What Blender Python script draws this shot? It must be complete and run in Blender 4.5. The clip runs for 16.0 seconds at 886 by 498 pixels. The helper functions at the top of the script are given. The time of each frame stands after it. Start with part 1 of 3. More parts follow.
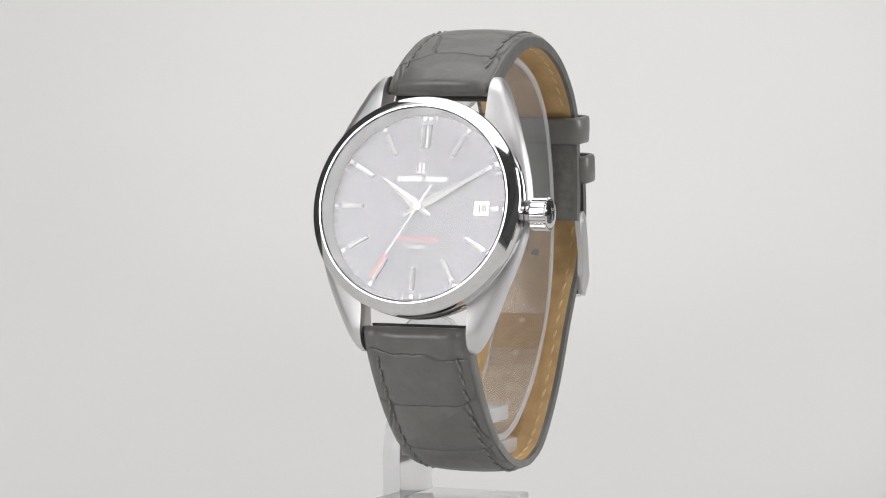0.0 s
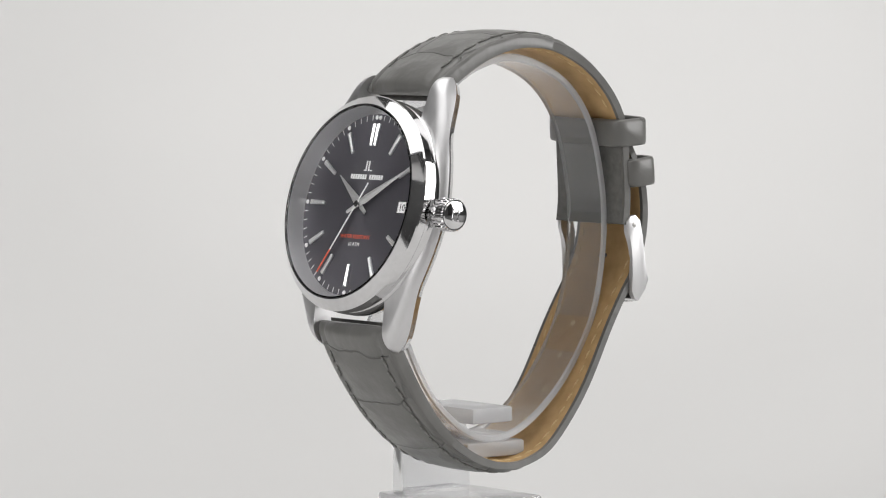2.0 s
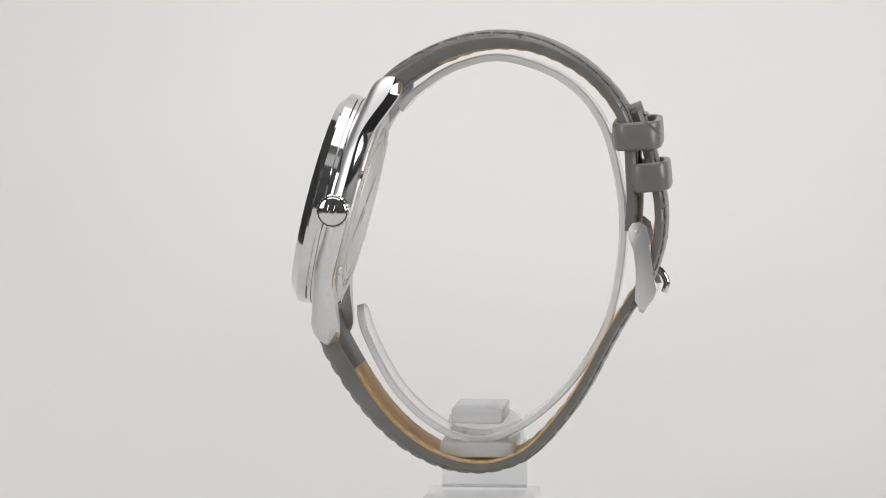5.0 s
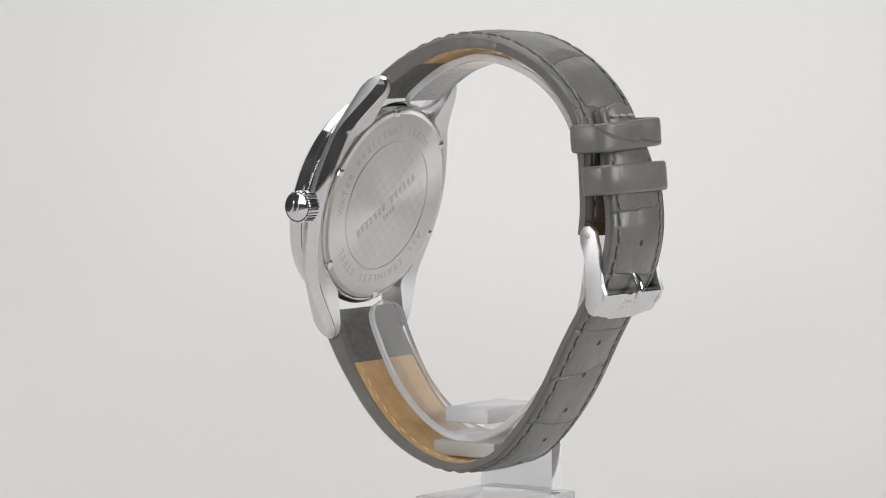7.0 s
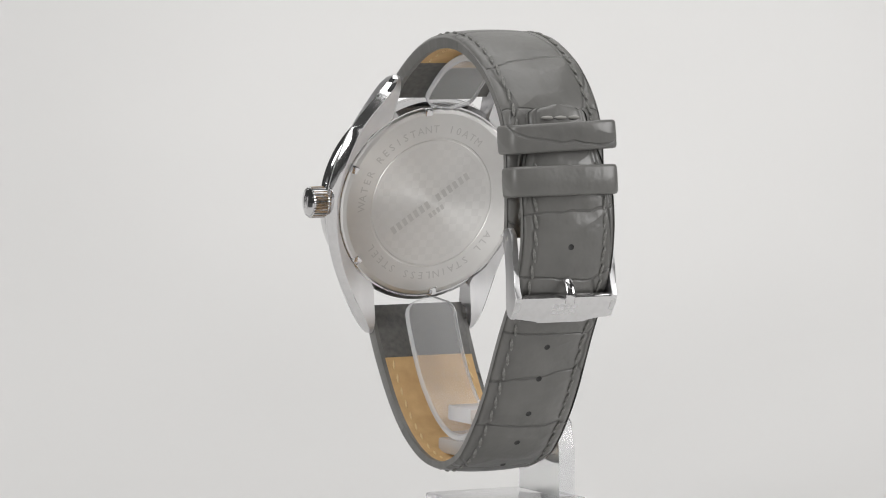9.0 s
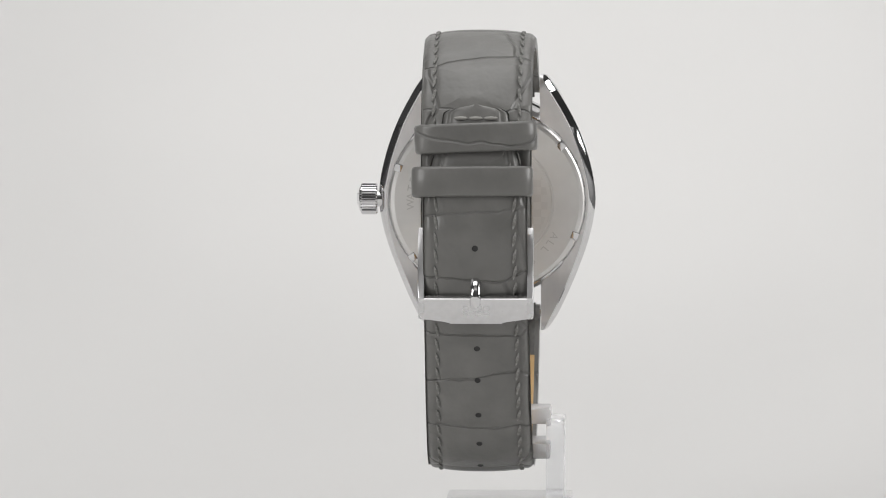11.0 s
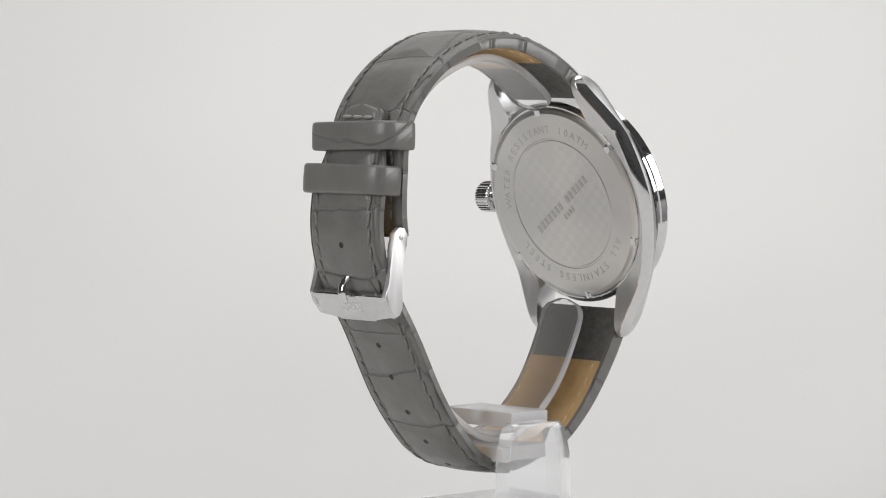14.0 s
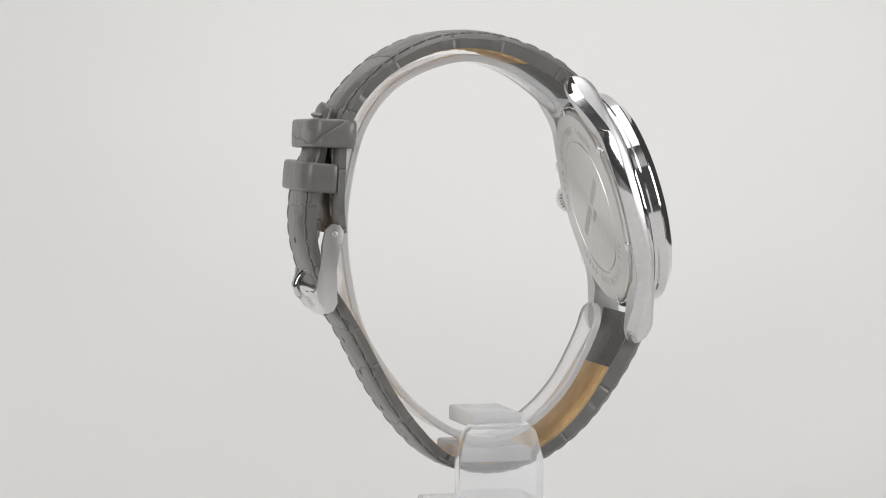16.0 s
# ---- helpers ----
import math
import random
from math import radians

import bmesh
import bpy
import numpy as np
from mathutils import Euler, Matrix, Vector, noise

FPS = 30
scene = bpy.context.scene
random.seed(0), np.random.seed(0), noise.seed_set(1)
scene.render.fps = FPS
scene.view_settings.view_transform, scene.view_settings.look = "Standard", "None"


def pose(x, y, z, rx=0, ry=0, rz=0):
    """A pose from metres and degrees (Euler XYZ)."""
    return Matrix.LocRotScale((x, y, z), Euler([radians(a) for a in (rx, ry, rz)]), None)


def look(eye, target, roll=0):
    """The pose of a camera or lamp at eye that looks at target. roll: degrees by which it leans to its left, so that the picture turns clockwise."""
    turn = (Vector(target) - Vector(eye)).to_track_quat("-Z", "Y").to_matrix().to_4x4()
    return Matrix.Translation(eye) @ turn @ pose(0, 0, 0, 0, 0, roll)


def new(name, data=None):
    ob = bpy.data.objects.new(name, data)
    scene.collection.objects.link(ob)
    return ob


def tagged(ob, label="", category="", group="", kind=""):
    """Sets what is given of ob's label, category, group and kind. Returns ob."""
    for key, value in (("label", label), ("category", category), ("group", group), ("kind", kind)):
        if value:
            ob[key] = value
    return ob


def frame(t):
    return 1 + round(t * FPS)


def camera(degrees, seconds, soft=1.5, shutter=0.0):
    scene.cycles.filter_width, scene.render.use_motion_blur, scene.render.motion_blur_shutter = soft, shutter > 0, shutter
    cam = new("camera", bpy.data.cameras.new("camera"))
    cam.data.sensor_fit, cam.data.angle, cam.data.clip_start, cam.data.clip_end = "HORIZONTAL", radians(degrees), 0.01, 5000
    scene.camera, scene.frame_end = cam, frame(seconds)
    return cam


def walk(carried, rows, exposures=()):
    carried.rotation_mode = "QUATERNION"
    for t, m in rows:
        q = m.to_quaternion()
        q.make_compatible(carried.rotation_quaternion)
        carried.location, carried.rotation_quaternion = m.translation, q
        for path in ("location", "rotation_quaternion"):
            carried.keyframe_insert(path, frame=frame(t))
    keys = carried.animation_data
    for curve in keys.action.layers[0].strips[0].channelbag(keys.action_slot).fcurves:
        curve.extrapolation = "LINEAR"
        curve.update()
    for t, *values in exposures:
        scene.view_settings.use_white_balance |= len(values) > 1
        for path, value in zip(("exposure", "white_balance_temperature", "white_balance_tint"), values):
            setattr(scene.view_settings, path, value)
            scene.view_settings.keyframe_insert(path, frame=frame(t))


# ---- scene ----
H = 0.060       # height of the view's aim over the table
TILT = 0.06257
DIST = 0.716
cam = camera(12.64, 16.0, soft=1.1)
EYE = (-0.0064, -DIST * math.cos(TILT), H + DIST * math.sin(TILT))
AIM = (-0.0064, 0.0, H)
walk(cam, [(0.0, look(EYE, AIM, -0.06)), (16.0, look(EYE, AIM, -0.06))], exposures=[(0.0, 0.43), (16.0, 0.43)])

# ---------------------------------------------------------------- light
world = bpy.data.worlds.new("studio")
scene.world = world
world.use_nodes = True
world.node_tree.nodes["Background"].inputs[0].default_value = (1.0, 0.99, 0.975, 1)
world.node_tree.nodes["Background"].inputs[1].default_value = 0.04


def softbox(name, at, target, w, h, watts, color=(1.0, 0.992, 0.985)):
    data = bpy.data.lights.new(name, "AREA")
    data.shape, data.size, data.size_y, data.energy, data.color = "RECTANGLE", w, h, watts, color
    ob = new(name, data)
    ob.matrix_world = look(at, target)
    return ob


softbox("softbox_key", (-0.755, -0.665, 0.46), (0, 0, H), 0.44, 0.58, 3.2)
softbox("softbox_fill", (0.98, -0.12, 0.38), (0, 0, H), 0.62, 0.50, 4.6)
softbox("softbox_top", (0.0, 0.0, 1.05), (0, 0.0, 0), 1.05, 1.1, 5.3)
# unseen lamp added only to lift the tone of the paper sweep
softbox("backdrop_lift", (0.12, 0.05, 1.10), (0.05, 1.0, 0.2), 0.9, 0.3, 0.35)
# added lamp, no known source: bright halo on the paper behind the watch
spot = bpy.data.lights.new("halo_spot", "SPOT")
spot.energy, spot.spot_size, spot.spot_blend, spot.shadow_soft_size = 3.4, radians(17), 1.0, 0.03
spot.color = (1.0, 0.992, 0.985)
new("halo_spot", spot).matrix_world = look((0.03, 0.14, 1.0), (0.012, 0.345, 0.03))


# ---------------------------------------------------------------- materials
def mat(name, color, rough=0.5, metal=0.0, **more):
    m = bpy.data.materials.new(name)
    m.use_nodes = True
    b = m.node_tree.nodes["Principled BSDF"]
    b.inputs["Base Color"].default_value = (*color, 1)
    b.inputs["Roughness"].default_value = rough
    b.inputs["Metallic"].default_value = metal
    for key, value in more.items():
        b.inputs[key.replace("_", " ")].default_value = value
    return m


def nodes(m):
    return m.node_tree.nodes, m.node_tree.links, m.node_tree.nodes["Principled BSDF"]


def node(m, kind, **values):
    n = m.node_tree.nodes.new(kind)
    for key, value in values.items():
        n.inputs[key.replace("_", " ")].default_value = value
    return n


def ramp(m, fac, a, b, ca, cb):
    n = m.node_tree.nodes.new("ShaderNodeValToRGB")
    n.color_ramp.elements[0].position, n.color_ramp.elements[1].position = a, b
    n.color_ramp.elements[0].color, n.color_ramp.elements[1].color = (*ca, 1), (*cb, 1)
    m.node_tree.links.new(fac, n.inputs[0])
    return n


def grain(m, scale, low, high, bump=0.0, dist=0.0001, rough=None, stretch=(1, 1, 1)):
    """Noise that varies colour between low and high, with fine relief."""
    ns, ln, b = nodes(m)
    tc = node(m, "ShaderNodeTexCoord")
    mp = node(m, "ShaderNodeMapping")
    mp.inputs["Scale"].default_value = stretch
    ln.new(tc.outputs["Object"], mp.inputs[0])
    nz = node(m, "ShaderNodeTexNoise", Scale=scale, Detail=6.0)
    ln.new(mp.outputs[0], nz.inputs["Vector"])
    r = ramp(m, nz.outputs[0], 0.3, 0.7, low, high)
    ln.new(r.outputs[0], b.inputs["Base Color"])
    if bump:
        bp = node(m, "ShaderNodeBump", Strength=bump, Distance=dist)
        ln.new(nz.outputs[0], bp.inputs["Height"])
        ln.new(bp.outputs[0], b.inputs["Normal"])
    if rough:
        rr = node(m, "ShaderNodeMapRange", To_Min=rough[0], To_Max=rough[1])
        ln.new(nz.outputs[0], rr.inputs[0])
        ln.new(rr.outputs[0], b.inputs["Roughness"])
    return m


PAPER = grain(mat("white_paper", (0.8, 0.8, 0.79), 0.8), 6.0, (0.655, 0.65, 0.643), (0.68, 0.675, 0.668), 0.05, 0.0003)
PANEL = grain(mat("black_panel", (0.03, 0.03, 0.03), 0.7), 4.0, (0.06, 0.06, 0.06), (0.085, 0.085, 0.085))
STEEL = grain(mat("polished_steel", (0.8, 0.8, 0.8), 0.08, 1.0), 900.0, (0.70, 0.695, 0.70), (0.76, 0.755, 0.76), rough=(0.05, 0.10))
BRUSHED = grain(mat("brushed_steel", (0.78, 0.78, 0.77), 0.2, 1.0), 500.0, (0.70, 0.695, 0.70), (0.76, 0.755, 0.76), 0.0, 0.00003, (0.38, 0.50), (1, 1, 0.12))
DIAL = mat("anthracite_dial", (0.092, 0.088, 0.102), 0.44, 0.6, Anisotropic=0.65)
POINTER = grain(mat("satin_pointer_steel", (0.85, 0.85, 0.85), 0.3, 1.0), 900.0, (0.84, 0.84, 0.84), (0.9, 0.9, 0.9), rough=(0.25, 0.38))
ENGRAVED = mat("engraved_steel", (0.58, 0.57, 0.555), 0.5, 1.0)
REHAUT = mat("flange_steel", (0.78, 0.78, 0.79), 0.45, 1.0)
WHITE = mat("white_print", (0.82, 0.82, 0.82), 0.5)
RED = mat("red_print", (0.75, 0.11, 0.05), 0.5)
BLACK = mat("black_print", (0.02, 0.02, 0.02), 0.5)
DARK = grain(mat("dark_grey_leather", (0.09, 0.09, 0.085), 0.5), 900.0, (0.085, 0.085, 0.08), (0.135, 0.132, 0.124), 0.15, 0.0001)
MIDGREY = grain(mat("grey_leather_back", (0.12, 0.12, 0.115), 0.5), 700.0, (0.13, 0.13, 0.122), (0.19, 0.188, 0.178), 0.2, 0.0001)
TAN = grain(mat("tan_lining_leather", (0.47, 0.29, 0.12), 0.6), 350.0, (0.50, 0.315, 0.135), (0.62, 0.405, 0.19), 0.2, 0.0001)
THREAD = grain(mat("grey_thread", (0.08, 0.08, 0.075), 0.8), 2500.0, (0.13, 0.13, 0.123), (0.31, 0.306, 0.29), 0.6, 0.0001)
CREAM_GREY = mat("pale_thread", (0.36, 0.35, 0.33), 0.8)
CREAM = grain(mat("cream_thread", (0.7, 0.52, 0.27), 0.8), 2500.0, (0.6, 0.43, 0.2), (0.78, 0.6, 0.33), 0.5, 0.0001)
ACRYLIC = mat("clear_ring_acrylic", (0.97, 0.975, 0.985), 0.05, 0.0, Transmission_Weight=0.87, IOR=1.22)
MILKY = mat("frosted_acrylic", (0.9, 0.905, 0.92), 0.25, 0.0, Transmission_Weight=0.55, IOR=1.2)
CLEAR = mat("clear_acrylic", (0.97, 0.975, 0.985), 0.04, 0.0, Transmission_Weight=0.78, IOR=1.22)
GLASS = mat("watch_glass", (1, 1, 1), 0.0, 0.0, Transmission_Weight=1.0, IOR=1.5)


def leather(name, plates, edge):
    """Grey leather with an embossed crocodile pattern: large plates, creases and fine wrinkles, laid out along the strap."""
    m = mat(name, (0.14, 0.14, 0.13), 0.38)
    ns, ln, b = nodes(m)
    uv = node(m, "ShaderNodeUVMap")
    warp = node(m, "ShaderNodeTexNoise", Scale=120.0, Detail=2.0)
    ln.new(uv.outputs[0], warp.inputs["Vector"])
    add = node(m, "ShaderNodeVectorMath")
    add.operation = "MULTIPLY_ADD"
    add.inputs[1].default_value = (0.003, 0.003, 0)
    ln.new(warp.outputs["Color"], add.inputs[0])
    ln.new(uv.outputs[0], add.inputs[2])
    mp = node(m, "ShaderNodeMapping")
    mp.inputs["Scale"].default_value = plates
    ln.new(add.outputs[0], mp.inputs[0])
    vo = node(m, "ShaderNodeTexVoronoi", Scale=1.0, Randomness=0.45)
    vo.voronoi_dimensions, vo.feature = "2D", "DISTANCE_TO_EDGE"
    ln.new(mp.outputs[0], vo.inputs["Vector"])
    # the pattern ends at the seams: the rolled edges are plain
    sep = node(m, "ShaderNodeSeparateXYZ")
    ln.new(uv.outputs[0], sep.inputs[0])
    off = node(m, "ShaderNodeMath")
    off.operation = "SUBTRACT"
    off.inputs[1].default_value = 0.0013
    ln.new(sep.outputs["Y"], off.inputs[0])
    far = node(m, "ShaderNodeMath")
    far.operation = "ABSOLUTE"
    ln.new(off.outputs[0], far.inputs[0])
    fade = node(m, "ShaderNodeMapRange", From_Min=edge, From_Max=edge + 0.0012)
    ln.new(far.outputs[0], fade.inputs[0])
    plate = node(m, "ShaderNodeMath")
    plate.operation = "MAXIMUM"
    ln.new(vo.outputs["Distance"], plate.inputs[0])
    ln.new(fade.outputs[0], plate.inputs[1])
    crease = ramp(m, plate.outputs[0], 0.0, 0.03, (0, 0, 0), (1, 1, 1))
    crease.color_ramp.interpolation = "EASE"
    pillow = ramp(m, plate.outputs[0], 0.0, 0.3, (0, 0, 0), (1, 1, 1))
    pillow.color_ramp.interpolation = "EASE"
    fine = node(m, "ShaderNodeTexNoise", Scale=900.0, Detail=6.0)
    ln.new(uv.outputs[0], fine.inputs["Vector"])
    broad = node(m, "ShaderNodeTexNoise", Scale=160.0, Detail=3.0)
    ln.new(uv.outputs[0], broad.inputs["Vector"])
    tone = ramp(m, broad.outputs[0], 0.3, 0.7, (0.152, 0.150, 0.143), (0.190, 0.187, 0.178))
    mix = node(m, "ShaderNodeMix")
    mix.data_type = "RGBA"
    ln.new(crease.outputs[0], mix.inputs["Factor"])
    mix.inputs["A"].default_value = (0.15, 0.148, 0.141, 1)
    ln.new(tone.outputs[0], mix.inputs["B"])
    ln.new(mix.outputs["Result"], b.inputs["Base Color"])
    b0 = node(m, "ShaderNodeBump", Strength=0.45, Distance=0.0009)
    ln.new(broad.outputs[0], b0.inputs["Height"])
    b1 = node(m, "ShaderNodeBump", Strength=0.6, Distance=0.0005)
    bp = node(m, "ShaderNodeBump", Strength=0.5, Distance=0.0008)
    ln.new(pillow.outputs[0], bp.inputs["Height"])
    ln.new(b0.outputs[0], bp.inputs["Normal"])
    ln.new(bp.outputs[0], b1.inputs["Normal"])
    ln.new(crease.outputs[0], b1.inputs["Height"])
    b2 = node(m, "ShaderNodeBump", Strength=0.22, Distance=0.00012)
    ln.new(fine.outputs[0], b2.inputs["Height"])
    ln.new(b1.outputs[0], b2.inputs["Normal"])
    ln.new(b2.outputs[0], b.inputs["Normal"])
    rr = node(m, "ShaderNodeMapRange", To_Min=0.24, To_Max=0.40)
    ln.new(broad.outputs[0], rr.inputs[0])
    ln.new(rr.outputs[0], b.inputs["Roughness"])
    return m


LEATHER = leather("grey_embossed_leather", (88, 54, 1), 0.0092)
KEEPER_LEATHER = leather("grey_keeper_leather", (85, 24, 1), 0.02)


def radial(m):
    """Brushing that runs round the part's own axis."""
    ns, ln, b = nodes(m)
    tg = node(m, "ShaderNodeTangent")
    tg.direction_type, tg.axis = "RADIAL", "Z"
    ln.new(tg.outputs[0], b.inputs["Tangent"])
    return m


radial(DIAL)


def turned_steel():
    """Circular-brushed steel with a faint chequered field inside the rim lettering."""
    m = radial(mat("turned_steel", (0.6, 0.585, 0.565), 0.34, 1.0, Anisotropic=0.7))
    ns, ln, b = nodes(m)
    tc = node(m, "ShaderNodeTexCoord")
    ch = node(m, "ShaderNodeTexChecker", Scale=700.0)
    lift = node(m, "ShaderNodeVectorMath")
    lift.operation = "ADD"
    lift.inputs[1].default_value = (0, 0, 0.0007)
    ln.new(lift.outputs[0], ch.inputs["Vector"])
    flat = node(m, "ShaderNodeVectorMath")
    flat.operation = "MULTIPLY"
    flat.inputs[1].default_value = (1, 1, 0)
    ln.new(tc.outputs["Object"], flat.inputs[0])
    ln.new(flat.outputs[0], lift.inputs[0])
    ln2 = node(m, "ShaderNodeVectorMath")
    ln2.operation = "LENGTH"
    ln.new(flat.outputs[0], ln2.inputs[0])
    inside = node(m, "ShaderNodeMath")
    inside.operation = "LESS_THAN"
    inside.inputs[1].default_value = 0.0112
    ln.new(ln2.outputs["Value"], inside.inputs[0])
    mul = node(m, "ShaderNodeMath")
    mul.operation = "MULTIPLY"
    ln.new(inside.outputs[0], mul.inputs[0])
    ln.new(ch.outputs["Fac"], mul.inputs[1])
    rr = node(m, "ShaderNodeMapRange", To_Min=0.39, To_Max=0.34)
    ln.new(mul.outputs[0], rr.inputs[0])
    nz = node(m, "ShaderNodeTexNoise", Scale=220.0, Detail=5.0)
    ln.new(tc.outputs["Object"], nz.inputs["Vector"])
    tone = ramp(m, nz.outputs[0], 0.3, 0.7, (0.70, 0.69, 0.675), (0.75, 0.74, 0.725))
    field = node(m, "ShaderNodeMix")
    field.data_type = "RGBA"
    ln.new(mul.outputs[0], field.inputs["Factor"])
    ln.new(tone.outputs[0], field.inputs["A"])
    field.inputs["B"].default_value = (0.69, 0.68, 0.665, 1)
    ln.new(field.outputs["Result"], b.inputs["Base Color"])
    ln.new(rr.outputs[0], b.inputs["Roughness"])
    return m


TURNED = turned_steel()


# ---------------------------------------------------------------- mesh helpers (all lengths in millimetres)
def part(name, bm, material, parent=None, label="", smooth=40, m=None, local=False, other=None):
    if m is not None and not local:
        bm.transform(m)
    bmesh.ops.recalc_face_normals(bm, faces=bm.faces[:])
    bm.transform(Matrix.Scale(0.001, 4))
    for f in bm.faces:
        f.smooth = True
    for e in bm.edges:
        if len(e.link_faces) == 2 and (e.calc_face_angle(0) > radians(smooth) or e.link_faces[0].material_index != e.link_faces[1].material_index):
            e.smooth = False
    me = bpy.data.meshes.new(name)
    bm.to_mesh(me)
    bm.free()
    me.materials.append(material)
    ob = new(name, me)
    if parent is not None:
        ob.parent = parent
        ob.matrix_parent_inverse = parent.matrix_basis.inverted()
    if local:       # keeps the mesh in its own axes
        ob.matrix_basis = Matrix.Translation(m.translation * 0.001) @ m.to_3x3().to_4x4()
    if other is not None:
        me.materials.append(other)
    if label:
        tagged(ob, label)
    return ob


def lathe(profile, seg=128, closed=True):
    """A body of revolution about local z from (radius, height) pairs; a closed profile makes a ring."""
    bm = bmesh.new()
    rows = []
    for r, z in profile:
        if r < 1e-6:
            rows.append([bm.verts.new((0, 0, z))])
        else:
            rows.append([bm.verts.new((r * math.cos(2 * math.pi * k / seg), r * math.sin(2 * math.pi * k / seg), z)) for k in range(seg)])
    pairs = list(zip(rows, rows[1:])) + ([(rows[-1], rows[0])] if closed else [])
    for a, b in pairs:
        for k in range(seg):
            j = (k + 1) % seg
            if len(a) == 1 and len(b) == 1:
                continue
            if len(a) == 1:
                bm.faces.new((a[0], b[k], b[j]))
            elif len(b) == 1:
                bm.faces.new((a[k], b[0], a[j]))
            else:
                bm.faces.new((a[k], b[k], b[j], a[j]))
    return bm


def loft(rings, cap=True):
    """Skin through closed rings of equal count."""
    bm = bmesh.new()
    rows = [[bm.verts.new(p) for p in ring] for ring in rings]
    n = len(rows[0])
    for a, b in zip(rows, rows[1:]):
        for k in range(n):
            bm.faces.new((a[k], a[(k + 1) % n], b[(k + 1) % n], b[k]))
    if cap:
        bm.faces.new(rows[0])
        bm.faces.new(rows[-1])
    return bm


def box(x0, x1, y0, y1, z0, z1, bevel=0.0, seg=2):
    bm = bmesh.new()
    bmesh.ops.create_cube(bm, size=1)
    bm.transform(Matrix.Translation(((x0 + x1) / 2, (y0 + y1) / 2, (z0 + z1) / 2)) @ Matrix.Diagonal((x1 - x0, y1 - y0, z1 - z0, 1)))
    if bevel:
        bmesh.ops.bevel(bm, geom=bm.edges[:], offset=bevel, segments=seg, affect="EDGES", profile=0.5)
    return bm


def prism(outline, z0, z1, bevel=0.0, seg=2):
    """A flat plate with the given outline in local x, y."""
    bm = bmesh.new()
    a = [bm.verts.new((x, y, z0)) for x, y in outline]
    b = [bm.verts.new((x, y, z1)) for x, y in outline]
    n = len(a)
    bm.faces.new(a)
    top = bm.faces.new(b)
    for k in range(n):
        bm.faces.new((a[k], a[(k + 1) % n], b[(k + 1) % n], b[k]))
    if bevel:
        bmesh.ops.bevel(bm, geom=list(top.edges), offset=bevel, segments=seg, affect="EDGES", profile=0.5)
    return bm


def join(*bms):
    out = bmesh.new()
    for b in bms:
        me = bpy.data.meshes.new("tmp")
        b.to_mesh(me)
        out.from_mesh(me)
        bpy.data.meshes.remove(me)
        b.free()
    return out


def spline(points, step=0.8):
    """Even samples along a smooth curve through (y, z) points, as numpy rows, with their arc lengths."""
    p = np.array(points, float)
    p = np.vstack([2 * p[0] - p[1], p, 2 * p[-1] - p[-2]])
    fine = []
    for a, b, c, d in zip(p, p[1:], p[2:], p[3:]):
        for u in np.linspace(0, 1, 24, endpoint=False):
            fine.append(0.5 * (2 * b + (c - a) * u + (2 * a - 5 * b + 4 * c - d) * u * u + (3 * b - a - 3 * c + d) * u ** 3))
    fine = np.array(fine + [p[-2]])
    s = np.r_[0, np.cumsum(np.hypot(*np.diff(fine, axis=0).T))]
    at = np.linspace(0, s[-1], max(8, int(s[-1] / step)))
    q = np.c_[np.interp(at, s, fine[:, 0]), np.interp(at, s, fine[:, 1])]
    return q, at


def rails(points, side, step=0.8):
    """Samples, arc lengths, tangents and outward normals of a band's outer line; side is +1 or -1."""
    q, s = spline(points, step)
    t = np.gradient(q, axis=0)
    t /= np.hypot(*t.T)[:, None]
    n = side * np.c_[-t[:, 1], t[:, 0]]
    return q, s, t, n


def band(q, n, sections):
    """Sweep: sections[i] is a closed list of (x, depth below the outer line)."""
    return loft([[(x, q[i][0] - n[i][0] * h, q[i][1] - n[i][1] * h) for x, h in sec] for i, sec in enumerate(sections)])


